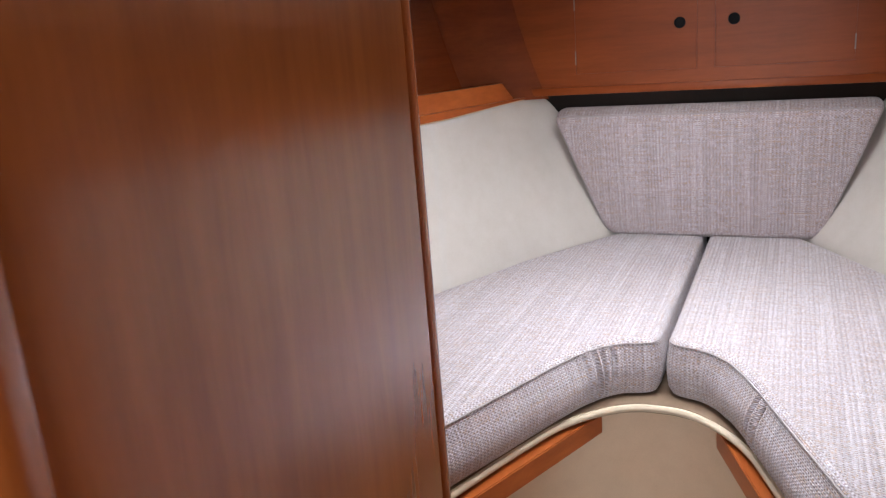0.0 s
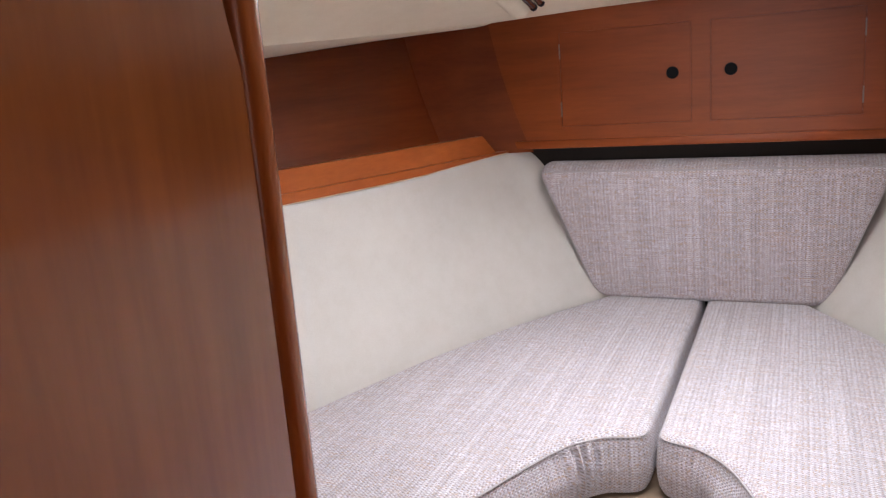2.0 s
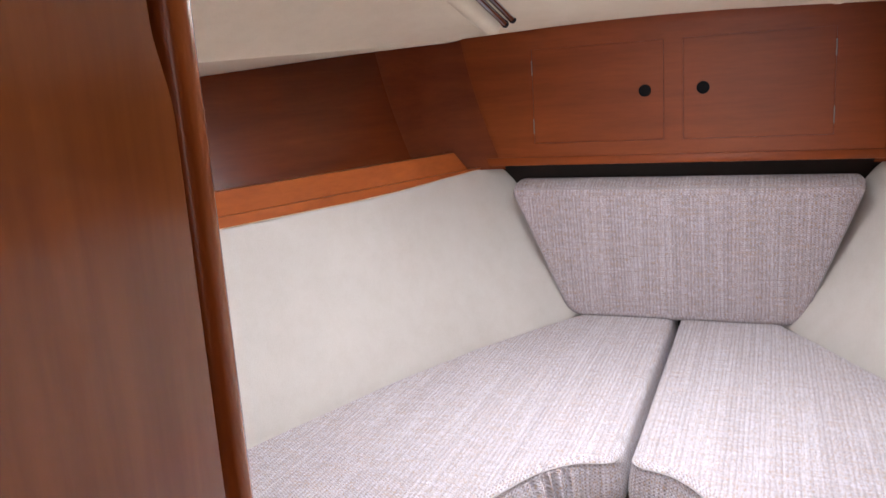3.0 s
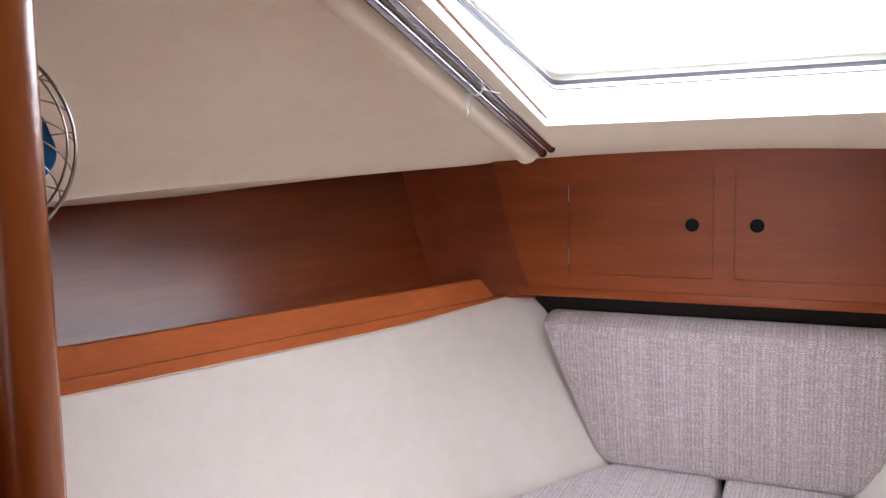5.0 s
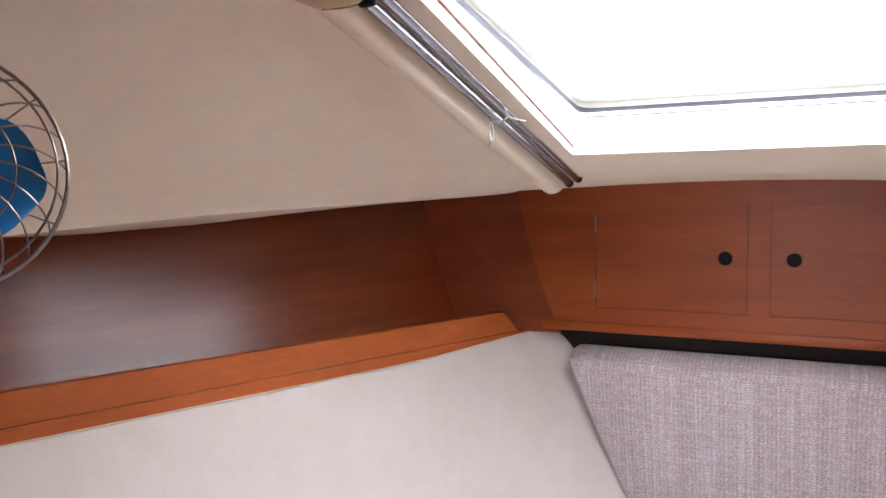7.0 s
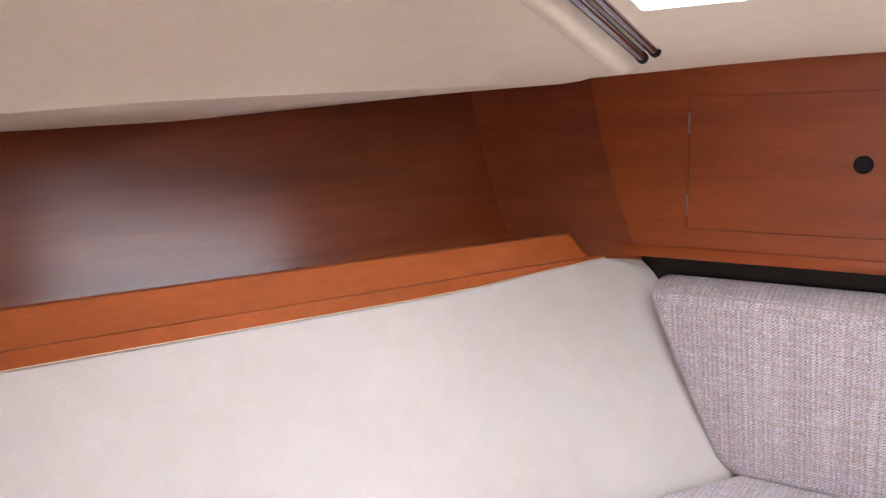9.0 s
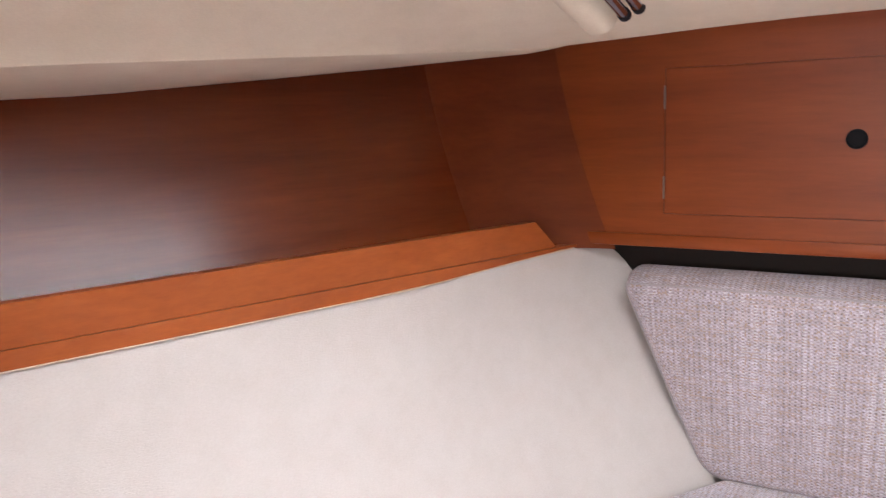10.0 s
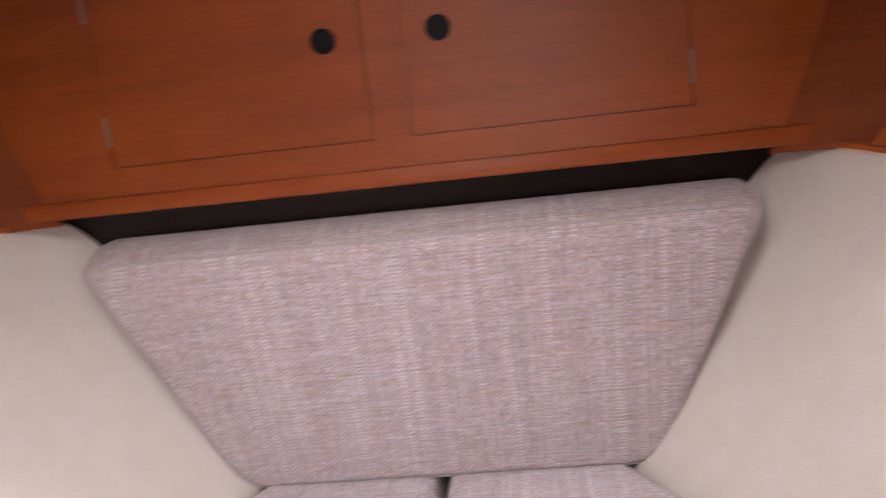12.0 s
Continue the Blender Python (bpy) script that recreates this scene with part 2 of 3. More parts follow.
def spaced(a, b, n):
    return [lerp(a, b, i / (n - 1)) for i in range(n)]


def catmull(pts, per=6):
    """A smooth open line through the points."""
    P = [Vector(p) for p in pts]
    P = [2 * P[0] - P[1]] + P + [2 * P[-1] - P[-2]]
    out = []
    for i in range(1, len(P) - 2):
        for k in range(per):
            t = k / per
            a, b, c, d = P[i - 1:i + 3]
            out.append(0.5 * (2 * b + (c - a) * t + (2 * a - 5 * b + 4 * c - d) * t * t + (3 * b - a - 3 * c + d) * t ** 3))
    return out + [P[-2]]


# ---- the plan: the bow cabin, symmetric about x = 0, cabinet front at y = 0 ----
AFT = -1.60           # aft face of the cabin bulkhead
SEAT = 0.783          # top of the berth cushions
BOARD = 0.665         # top of the berth board


def hull_low(y):
    """Half breadth of the hull lining at the cushion's top."""
    ys = [0.30, 0.05, -0.05, -0.25, -0.50, -0.80, -1.20, -1.70]
    xs = [0.10, 0.262, 0.325, 0.440, 0.550, 0.655, 0.770, 0.880]
    return float(np.interp(-y, [-v for v in ys], xs))


def fiddle_x(y):
    return 0.487 - 0.362 * y


def lining_out(f):
    """How far the veneered lining stands outboard of the fiddle, f from the shelf to its top."""
    return lerp(0.055, 0.165, f) + 0.013 * math.sin(math.pi * f)


def rail_low(y):
    """Under side of the fiddle's lower moulding, tapering up to the locker."""
    f = min(1.0, max(0.0, (y + 0.40) / 0.41))
    return 1.158 + 0.017 * f * f * (3 - 2 * f)


def edge_x(y):
    """Half breadth and height of the outer edge of the headliner."""
    return 0.352 - 0.432 * y


def edge_z(y):
    return 1.502 + 0.049 * y - 0.034 * max(0.0, -y - 0.80)


def roof_z(y):
    """Height of the headliner on the centre line."""
    if y > -0.18:
        return 1.507 + (y + 0.18) * 0.13
    if y > -0.38:
        return 1.507 - (y + 0.18) * 0.065
    return 1.520 - 0.26 * (y + 0.38)


# ---- structure ----
sole = thing("floor", box(-1.3, 1.3, -3.94, 0.6, -0.04, 0.0), WOOD_FLOOR, "varnished teak cabin sole underfoot", "floor", kind="structure")

for side, word in ((-1, "port"), (1, "starboard")):
    ys = spaced(0.30, 0.10, 6) + spaced(0.09, -0.15, 30) + spaced(-0.19, -1.598, 30)
    rows = []
    for y in ys:
        lo, hi = hull_low(y), fiddle_x(y) - 0.004 - 5.5 * max(0.0, min(y, 0.09) + 0.035) ** 2
        top = min(rail_low(y) + 0.006, 1.1775) - 0.075 * min(1.0, max(0.0, y - 0.022) / 0.05) ** 2
        row = []
        for f in spaced(0.0, 1.0, 9):
            z = lerp(SEAT, top, f)
            bulge = 0.010 * math.sin(math.pi * f)
            row.append((side * (lerp(lo, max(hi, lo), f) + bulge), y, z))
        row.insert(0, (side * (lo - 0.07), y, 0.52))
        rows.append(row)
    thing("wall_" + word, slab(rows, (side * 0.03, 0, -0.012)), HULL, "cream fabric hull lining sloping outboard beside the berth", "wall", kind="structure")
    # shelf floor, and lining behind the fiddle whose veneer is darkened for shade
    rows = [[(side * (fiddle_x(y) + 0.0118), y, 1.166), (side * (fiddle_x(y) + 0.060), y, 1.168)] for y in spaced(0.02, -1.598, 30)]
    thing("shelf_" + word, slab(rows, (0, 0, 0.014)), WOOD_SHELF, "narrow varnished mahogany shelf along the hull side", "shelf", kind="structure")
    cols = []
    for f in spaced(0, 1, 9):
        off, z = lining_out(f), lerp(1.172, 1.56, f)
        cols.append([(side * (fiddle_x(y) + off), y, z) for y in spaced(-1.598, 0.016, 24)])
    thing("wall_lining_" + word, slab(cols, (side * 0.015, 0.012, 0)), WOOD_LINING_SHADED, "glossy mahogany veneer, its colour darkened as shade, lining the hull above the shelf", "wall", kind="structure")

# headliner: the sloping sides, the raised middle with the hatch opening, the soffit over the lockers
HX, HXR, HF, HA = 0.236, 0.264, -0.497, -1.003
MID = 0.292


def mid_z(x, y):
    return roof_z(y) - 0.085 * x * x


def ceiling_side(side):
    rows = []
    for y in [0.0] + spaced(-0.18, -1.60, 30):
        x0, z0 = MID, mid_z(MID, y)
        x1, z1 = edge_x(y), edge_z(y)
        if y > -0.35:
            k = (y + 0.35) / 0.35
            x1, z1 = x1 + 0.11 * k * k, z1 + (0.016 if y > -0.1 else 0.0)
        row = [(side * lerp(x0, x1, f), y, lerp(z0, z1, f) + 0.012 * min(1.0, max(0.0, -y - 0.2) / 0.3) * math.sin(math.pi * f)) for f in spaced(0, 1, 10)]
        lip = max(fiddle_x(y) + 0.172, x1 + 0.01)
        drop = 0.010 + 0.025 * min(1.0, max(0.0, -y - 0.15) / 0.5) - 0.095 * min(0.35, max(0.0, -y - 0.84))
        row += [(side * (x1 + 0.002), y, z1 - 0.003), (side * lerp(x1, lip, 0.12), y, z1 - 0.006), (side * lip, y, z1 - drop)]
        rows.append(row)
    return rows


bm = bmesh.new()
for side in (-1, 1):
    rows = ceiling_side(side)
    vs = [[bm.verts.new(p) for p in row] for row in rows]
    for a, b in zip(vs, vs[1:]):
        for j in range(len(a) - 1):
            bm.faces.new((a[j], a[j + 1], b[j + 1], b[j]))
xs = [-MID, -0.26, -HX, -0.12, 0.0, 0.12, HXR, 0.278, MID]
ysm = [0.0, -0.10, -0.18, -0.29, -0.38, HF] + spaced(HF, HA, 7)[1:] + [-1.2, -1.4, -1.6]
grid = [[bm.verts.new((x, y, mid_z(x, y))) for x in xs] for y in ysm]
for i in range(len(ysm) - 1):
    for j in range(len(xs) - 1):
        if HA < (ysm[i] + ysm[i + 1]) / 2 < HF and -HX < (xs[j] + xs[j + 1]) / 2 < HXR:
            continue
        bm.faces.new((grid[i][j], grid[i][j + 1], grid[i + 1][j + 1], grid[i + 1][j]))
ceiling = thing("ceiling", bm, CEILING, "cream vinyl headliner sloping up towards the doorway", "ceiling", kind="structure")
thing("ceiling_saloon", box(-1.3, 1.3, -3.9, -1.602, 1.86, 1.90), CEILING, "plain cream headliner of the saloon", "ceiling", kind="structure")

# deck above, so that no daylight leaks round the headliner
bm = bmesh.new()
rim = [(-0.40, -0.20), (0.40, -0.20), (0.40, -1.20), (-0.40, -1.20)]
out = [(-1.4, 0.6), (1.4, 0.6), (1.4, -1.7), (-1.4, -1.7)]
zz = lambda y: 1.66 - 0.2 * (y + 0.28)
a = [bm.verts.new((x, y, zz(y))) for x, y in rim]
b = [bm.verts.new((x, y, zz(y))) for x, y in out]
for i in range(4):
    bm.faces.new((a[i], a[(i + 1) % 4], b[(i + 1) % 4], b[i]))
thing("roof", bm, WHITE, "white gelcoat foredeck over the cabin", "deck", kind="structure")

# bulkhead with the doorway, and the saloon closed off behind
# DX1 is out of view, set inboard so its panel shades starboard
DX0, DX1 = -0.108, 0.345
bulk = holder("wall_bulkhead", "varnished mahogany bulkhead with a doorway to the bow cabin", "wall", kind="structure")
part("panel", box(-1.3, DX0, AFT, -1.568, 0, 1.86), WOOD_DOOR, bulk, smooth=False)
part("panel", box(DX1, 1.3, AFT, -1.568, 0, 1.86), WOOD_DOOR, bulk, smooth=False)
part("header", box(DX0, DX1, AFT, -1.568, 1.80, 1.86), WOOD_DOOR, bulk, smooth=False)
saloon = holder("wall_saloon", "plain mahogany walls of the saloon", "wall", kind="structure")
part("side", box(-0.62, -0.58, -3.9, -2.30, 0, 1.86), WOOD_DOOR, saloon, smooth=False)
part("side", box(1.05, 1.09, -3.9, -1.602, 0, 1.86), WOOD_DOOR, saloon, smooth=False)
part("end", box(-0.62, 0.16, -3.94, -3.90, 0, 1.86), WOOD_DOOR, saloon, smooth=False)
part("end", box(0.88, 1.09, -3.94, -3.90, 0, 1.86), WOOD_DOOR, saloon, smooth=False)
part("end", box(0.16, 0.88, -3.94, -3.90, 0, 0.70), WOOD_DOOR, saloon, smooth=False)
# near-black colour paints the shade above the backrest; upper box brings it forward
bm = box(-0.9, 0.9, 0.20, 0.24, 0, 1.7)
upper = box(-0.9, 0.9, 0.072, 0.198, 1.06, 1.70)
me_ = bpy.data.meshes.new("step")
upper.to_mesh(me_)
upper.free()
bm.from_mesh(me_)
thing("wall_bow", bm, GAP_SHADE, "bow bulkhead coloured near-black as the shade behind the lockers", "wall", kind="structure")

# ---- doorway post, rounded on its cabin side ----
post = holder("door_post", "rounded varnished mahogany post edging the doorway", "post", (-0.090, -1.588, 0))
bm = bmesh.new()
outline = []
for k in range(13):
    a = math.pi * k / 12 - math.pi / 2
    outline.append((0.022 + 0.012 * math.cos(a), 0.0120 * math.sin(a)))
outline += [(-0.012, 0.012), (-0.012, 0.024), (-0.030, 0.024), (-0.030, -0.0115)]
lowr = [bm.verts.new((x, y, 0)) for x, y in outline]
topr = [bm.verts.new((x, y, 1.80)) for x, y in outline]
for j in range(len(outline)):
    k = (j + 1) % len(outline)
    bm.faces.new((lowr[j], lowr[k], topr[k], topr[j]))
bm.faces.new(lowr), bm.faces.new(topr)
part("upright", bm, WOOD_POST, post)
# added near-black strip paints the shade in the slot beside the leaf
part("slot_shade_strip", box(-0.016, 0.010, -0.0260, -0.0122, 0.04, 1.78), GAP_SHADE, post, "near-black strip added as the shade in the gap beside the door", smooth=False)

# ---- open cabin door, folded back along the passage, its hinge edge stepped back near the top ----
door = holder("door_1", "open varnished mahogany cabin door standing along the passage", "door", kind="structure")
DW, DT, DR, DH = 0.368, 0.022, 0.06, 1.72
bm = bmesh.new()
prof = [(0, 0.06)] + [(0.009 * f * f * (3 - 2 * f), lerp(1.392, 1.440, f)) for f in spaced(0, 1, 9)] + [(0.009, DH)]
prof += [(DW - DR + DR * math.sin(a), DH - DR + DR * math.cos(a)) for a in (math.pi / 2 * k / 10 for k in range(0, 11))]
prof += [(DW, 0.06)]
fr = [bm.verts.new((0, -u, z)) for u, z in prof]
bk = [bm.verts.new((-DT, -u, z)) for u, z in prof]
ff = bm.faces.new(fr)
fb = bm.faces.new(bk)
for j in range(len(prof)):
    k = (j + 1) % len(prof)
    bm.faces.new((fr[j], fr[k], bk[k], bk[j]))
bmesh.ops.bevel(bm, geom=[e for e in ff.edges] + [e for e in fb.edges], offset=0.003, segments=2, affect="EDGES")
leaf = part("leaf", bm, WOOD_DOOR, door)
door.matrix_basis = pose(-0.050, -1.613, 0, 0, 0, 4.0)

# passage furniture beyond the door: a locker front with a rounded corner post
locker = holder("passage_locker", "dark mahogany locker with a rounded corner post in the passage", "locker", (-0.042, -1.990, 0))
part("corner_post", tube([(0, 0, 0), (0, 0, 0.9), (0, 0, 1.85)], 0.024, 14), WOOD_POST, locker)
part("side", box(-0.62, -0.035, -0.30, 0.0, 0, 1.86), WOOD_SHELF, locker, smooth=False)

# ---- berth: board, front panel, cleats ----
NOTCH = [(0.0, -0.768), (0.035, -0.771), (0.075, -0.788), (0.122, -0.828), (0.166, -0.888), (0.200, -0.965), (0.232, -1.045), (0.29, -1.20), (0.42, -1.50), (0.455, -1.597)]


def notch_line(inset=0.0, per=5):
    pts = catmull([(x, y, 0) for x, y in NOTCH], per)
    full = [Vector((-p.x, p.y, 0)) for p in reversed(pts[1:])] + pts
    if inset:
        moved = []
        for i, p in enumerate(full):
            d = (full[min(i + 1, len(full) - 1)] - full[max(i - 1, 0)]).normalized()
            moved.append(p + Vector((-d.y, d.x, 0)) * inset)
        full = moved
    return full


berth = holder("berth", "cream v-shaped berth base with a curved front and wooden cleats", "berth", (0, -0.76, 0))


def rel(points, at=(0, -0.76, 0)):
    a = Vector(at)
    return [tuple(Vector(p) - a) for p in points]


line = notch_line(0.0)
rows = []
for p in line:
    s_ = math.copysign(1, p.x) if abs(p.x) > 1e-6 else 0
    rows.append((p, s_))
bm = bmesh.new()
up, lo = [], []
outer = [Vector((x * (hull_low(y) - 0.03), y, 0)) for x, y in [(-1, v) for v in spaced(-1.597, 0.15, 14)] + [(1, v) for v in spaced(0.15, -1.597, 14)]]
loop = line[::-1] + outer
loop = [p - Vector((0, -0.76, 0)) for p in loop]
up = [bm.verts.new((p.x, p.y, BOARD)) for p in loop]
lo = [bm.verts.new((p.x, p.y, BOARD - 0.018)) for p in loop]
bm.faces.new(up), bm.faces.new(lo)
for j in range(len(loop)):
    k = (j + 1) % len(loop)
    bm.faces.new((up[j], up[k], lo[k], lo[j]))
part("board", bm, PLY, berth, "bare plywood berth board")
trim = [Vector((p.x, p.y + 0.76, 0)) for p in notch_line(-0.002)]
prof = [(0.003, -0.001), (-0.004, -0.001), (-0.007, -0.004), (-0.008, -0.007), (-0.007, -0.011), (-0.004, -0.014), (0.003, -0.014)]
rows = []
for i, p in enumerate(trim):
    d = (trim[min(i + 1, len(trim) - 1)] - trim[max(i - 1, 0)]).normalized()
    nrm = Vector((-d.y, d.x, 0))
    rows.append([tuple(p + nrm * u + Vector((0, 0, BOARD + z))) for u, z in prof])
part("edge_trim", strip(rows, True), TRIM, berth, "cream moulded edge trim")
face = notch_line(0.035)
rows = [[(p.x, p.y + 0.76, 0.0), (p.x, p.y + 0.76, 0.35), (p.x, p.y + 0.76, BOARD - 0.019)] for p in face]
part("front_panel", slab(rows, (0, 0.012, 0)), TAN, berth, "glossy cream curved front panel")
for side in (-1, 1):
    a, b = Vector((side * 0.109, -0.789, 0)), Vector((side * 0.350, -1.395, 0))
    d = (b - a).normalized()
    nrm = Vector((-d.y, d.x, 0)) * (-side)
    bm = bmesh.new()
    va = []
    for base_, cut in ((a, 0.0), (b, 0.0)):
        va.append([bm.verts.new(base_ + nrm * u + Vector((0, 0.76, z))) for u, z in ((-0.040, 0.645), (0.006, 0.645), (0.006, 0.604), (-0.040, 0.604))])
    bm.faces.new(va[0]), bm.faces.new(va[1])
    for j in range(4):
        bm.faces.new((va[0][j], va[0][(j + 1) % 4], va[1][(j + 1) % 4], va[1][j]))
    bmesh.ops.bevel(bm, geom=bm.edges[:], offset=0.002, segments=2, affect="EDGES")
    part("cleat", bm, WOOD_SOLID, berth, "varnished mahogany cleat")


# ---- cushions ----
def offset_loop(loop, dist):
    n = len(loop)
    outp = []
    for i in range(n):
        a, p, b = loop[i - 1], loop[i], loop[(i + 1) % n]
        d1, d2 = (p - a).normalized(), (b - p).normalized()
        n1, n2 = Vector((-d1.y, d1.x, 0)), Vector((-d2.y, d2.x, 0))
        m = (n1 + n2)
        m = m.normalized() / max(0.6, m.normalized().dot(n1)) if m.length > 1e-5 else n1
        outp.append(p + m * dist)
    return outp


def fillet(poly, radii, seg=6):
    """A closed polygon with its corners rounded."""
    n = len(poly)
    outp = []
    for i in range(n):
        a, p, b = Vector(poly[i - 1]), Vector(poly[i]), Vector(poly[(i + 1) % n])
        r = radii[i]
        if r <= 0:
            outp.append(p)
            continue
        u, w = (a - p).normalized(), (b - p).normalized()
        q0, q1 = p + u * r, p + w * r
        for k in range(seg + 1):
            t = k / seg
            outp.append((1 - t) ** 2 * q0 + 2 * t * (1 - t) * p + t * t * q1)
    return outp


def resample(loop, step):
    outp = []
    n = len(loop)
    for i in range(n):
        a, b = loop[i], loop[(i + 1) % n]
        k = max(1, int((b - a).length / step))
        outp += [a.lerp(b, j / k) for j in range(k)]
    return outp


def cushion_mesh(loop, thick, fold=None, swell=None):
    """A boxed foam cushion: loop runs anticlockwise seen from above, z from 0 to thick. fold(p) gives the depth of creases in the boxing, swell(p) how far its foot bulges out.
    The ribs run up the boxing and straight over the top."""
    bm = bmesh.new()
    uvl = bm.loops.layers.uv.new("weave")
    r = 0.019
    prof = [(0.018, 0.0), (0.006, 0.004), (0.0, 0.015)]
    prof += [(-0.004 * math.sin(math.pi * f), lerp(0.015, thick - r, f)) for f in (0.2, 0.4, 0.6, 0.8, 1.0)]
    prof += [(r - r * math.cos(a), thick - r + r * math.sin(a)) for a in (math.pi / 2 * k / 5 for k in range(1, 6))]
    n = len(loop)
    inward = [offset_loop_dir(loop, p) for p in loop]
    depth = [fold(p) if fold else 0.0 for p in loop]
    bulge = [swell(p) if swell else 0.0 for p in loop]
    rings, way = [], [0.0]
    for k, (inset, z) in enumerate(prof):
        ring = offset_loop(loop, inset) if inset else loop
        full = min(1.0, max(0.0, z - 0.004) / 0.03, max(0.0, thick - z + 0.004) / 0.03)
        out = max(0.0, math.sin(math.pi * min(1.0, (z + 0.030) / (thick + 0.012)))) ** 0.8
        push = [d * full - w * out for d, w in zip(depth, bulge)]
        rings.append([bm.verts.new((q.x + c.x * d, q.y + c.y * d, z)) for q, c, d in zip(ring, inward, push)])
        if k:
            way.append(way[-1] + math.hypot(inset - prof[k - 1][0], z - prof[k - 1][1]))
    arc = [0.0]
    for j in range(n):
        arc.append(arc[-1] + (loop[(j + 1) % n] - loop[j]).length)
    for i in range(len(rings) - 1):
        a, b = rings[i], rings[i + 1]
        for j in range(n):
            k = (j + 1) % n
            f = bm.faces.new((a[j], a[k], b[k], b[j]))
            for lp, uv in zip(f.loops, ((arc[j], way[i]), (arc[j + 1], way[i]), (arc[j + 1], way[i + 1]), (arc[j], way[i + 1]))):
                lp[uvl].uv = uv
    top = rings[-1]
    edges = [bm.edges.get((top[j], top[(j + 1) % n])) for j in range(n)]
    made = bmesh.ops.triangle_fill(bm, use_beauty=True, use_dissolve=False, edges=edges, normal=(0, 0, 1))
    for f in made["geom"]:
        if isinstance(f, bmesh.types.BMFace):
            for lp in f.loops:
                lp[uvl].uv = (lp.vert.co.x, lp.vert.co.y)
    bm.faces.new(rings[0][::-1])
    return bm


def offset_loop_dir(loop, p):
    i = loop.index(p)
    a, b = loop[i - 1], loop[(i + 1) % len(loop)]
    d = (b - a).normalized()
    return Vector((-d.y, d.x, 0))


half = catmull([(0.036, -0.740, 0), (0.078, -0.754, 0), (0.125, -0.800, 0), (0.165, -0.880, 0), (0.200, -0.965, 0), (0.230, -1.040, 0), (0.295, -1.20, 0), (0.42, -1.50, 0)], 5)
CREASES = {-1: [(0.088, -0.762, 0.006), (0.106, -0.777, 0.009), (0.117, -0.790, 0.008), (0.131, -0.811, 0.005)],
           1: [(0.070, -0.752, 0.003), (0.176, -0.905, 0.008), (0.186, -0.928, 0.004)]}


def creases(x, y):
    """Depth of the pulled folds in the boxing, with a soft swell beside each."""
    f = 0.0
    for cx, cy, depth in CREASES[-1 if x < 0 else 1]:
        d = math.hypot(abs(x) - cx, y - cy)
        f += 1.5 * depth * (math.exp(-(d / 0.0045) ** 2) - 0.45 * math.exp(-((d - 0.010) / 0.006) ** 2))
    return f


def berth_cushion(side):
    ys = spaced(-1.56, 0.125, 28)
    hull = [Vector((hull_low(y) - 0.012, y, 0)) for y in ys]
    loop = [Vector((0.007, 0.125, 0)), Vector((0.007, -0.700, 0)), Vector((0.0085, -0.714, 0)), Vector((0.014, -0.726, 0)), Vector((0.023, -0.735, 0))] + half + [Vector((0.445, -1.56, 0))] + hull[:-1] + [Vector((hull_low(0.125) - 0.014, 0.125, 0))]
    loop = resample(loop, 0.004)
    if side < 0:
        loop = [Vector((-p.x, p.y, 0)) for p in reversed(loop)]
    at = Vector((side * 0.3, -0.8, BOARD + 0.001))
    local = [p - Vector((at.x, at.y, 0)) for p in loop]
    fold = lambda p: creases(p.x + at.x, p.y + at.y)
    def swell(p):
        x, y = abs(p.x + at.x), p.y + at.y
        if x > hull_low(y) - 0.05:
            return 0.0
        return 0.012 * min(1.0, max(0.0, -0.735 - y) / 0.06)
    word = "with creases in its curved front" if side < 0 else "with a curved front edge"
    ob = holder("berth_cushion", "pale grey-mauve woven berth cushion " + word, "cushion", at, "berth cushions")
    body = part("cover", cushion_mesh(local, SEAT - BOARD - 0.005, fold, swell), FABRIC_SEAT, ob)
    # stitched seam round the upper edge of the front
    seam = [p for p in offset_loop(local, 0.0025)]
    near = [p for p, q in zip(seam, loop) if -1.52 < q.y < -0.70 and abs(q.x) < hull_low(q.y) - 0.05]
    part("seam", tube([(p.x, p.y, SEAT - BOARD - 0.0105) for p in near], 0.0016, 6), SEAM, ob, "stitched seam")
    return ob


SEAM = plain("seam_thread", (0.42, 0.385, 0.385), 0.95)
for side in (-1, 1):
    berth_cushion(side)

# backrest: a trapezoid leaning under the lockers
back = holder("backrest_cushion", "pale grey-mauve woven trapezoid backrest cushion under the lockers", "cushion", (0, 0.04, SEAT - 0.010))
BH, BT = 0.360, 0.095
poly = [Vector((-0.273, 0, 0)), Vector((0.286, 0, 0)), Vector((0.408, BH, 0)), Vector((-0.399, BH, 0))]
loop = resample(fillet(poly, [0.045, 0.045, 0.026, 0.026]), 0.008)
bm = cushion_mesh(loop, BT)
lean = math.atan2(0.076, BH)
turn = Matrix.Rotation(math.pi / 2 + lean, 4, "X")
for v in bm.verts:
    v.co = turn @ Vector((v.co.x, v.co.y, v.co.z - BT))
part("cover", bm, FABRIC_BACK_SHADED, back)
ring = offset_loop(loop, 0.004)
part("seam", tube([tuple(turn @ Vector((p.x, p.y, -0.0065))) for p in ring], 0.0016, 6, closed=True), SEAM, back, "stitched seam")

# ---- locker cabinet in the bow ----
CX, CZ0, CZ1 = 0.70, 1.180, 1.60
D0, D1, Z0, Z1 = 0.0225, 0.335, 1.236, 1.462
cab = holder("bow_locker", "mahogany bow locker with two small doors and black finger holes", "cabinet", (0, 0, CZ0))


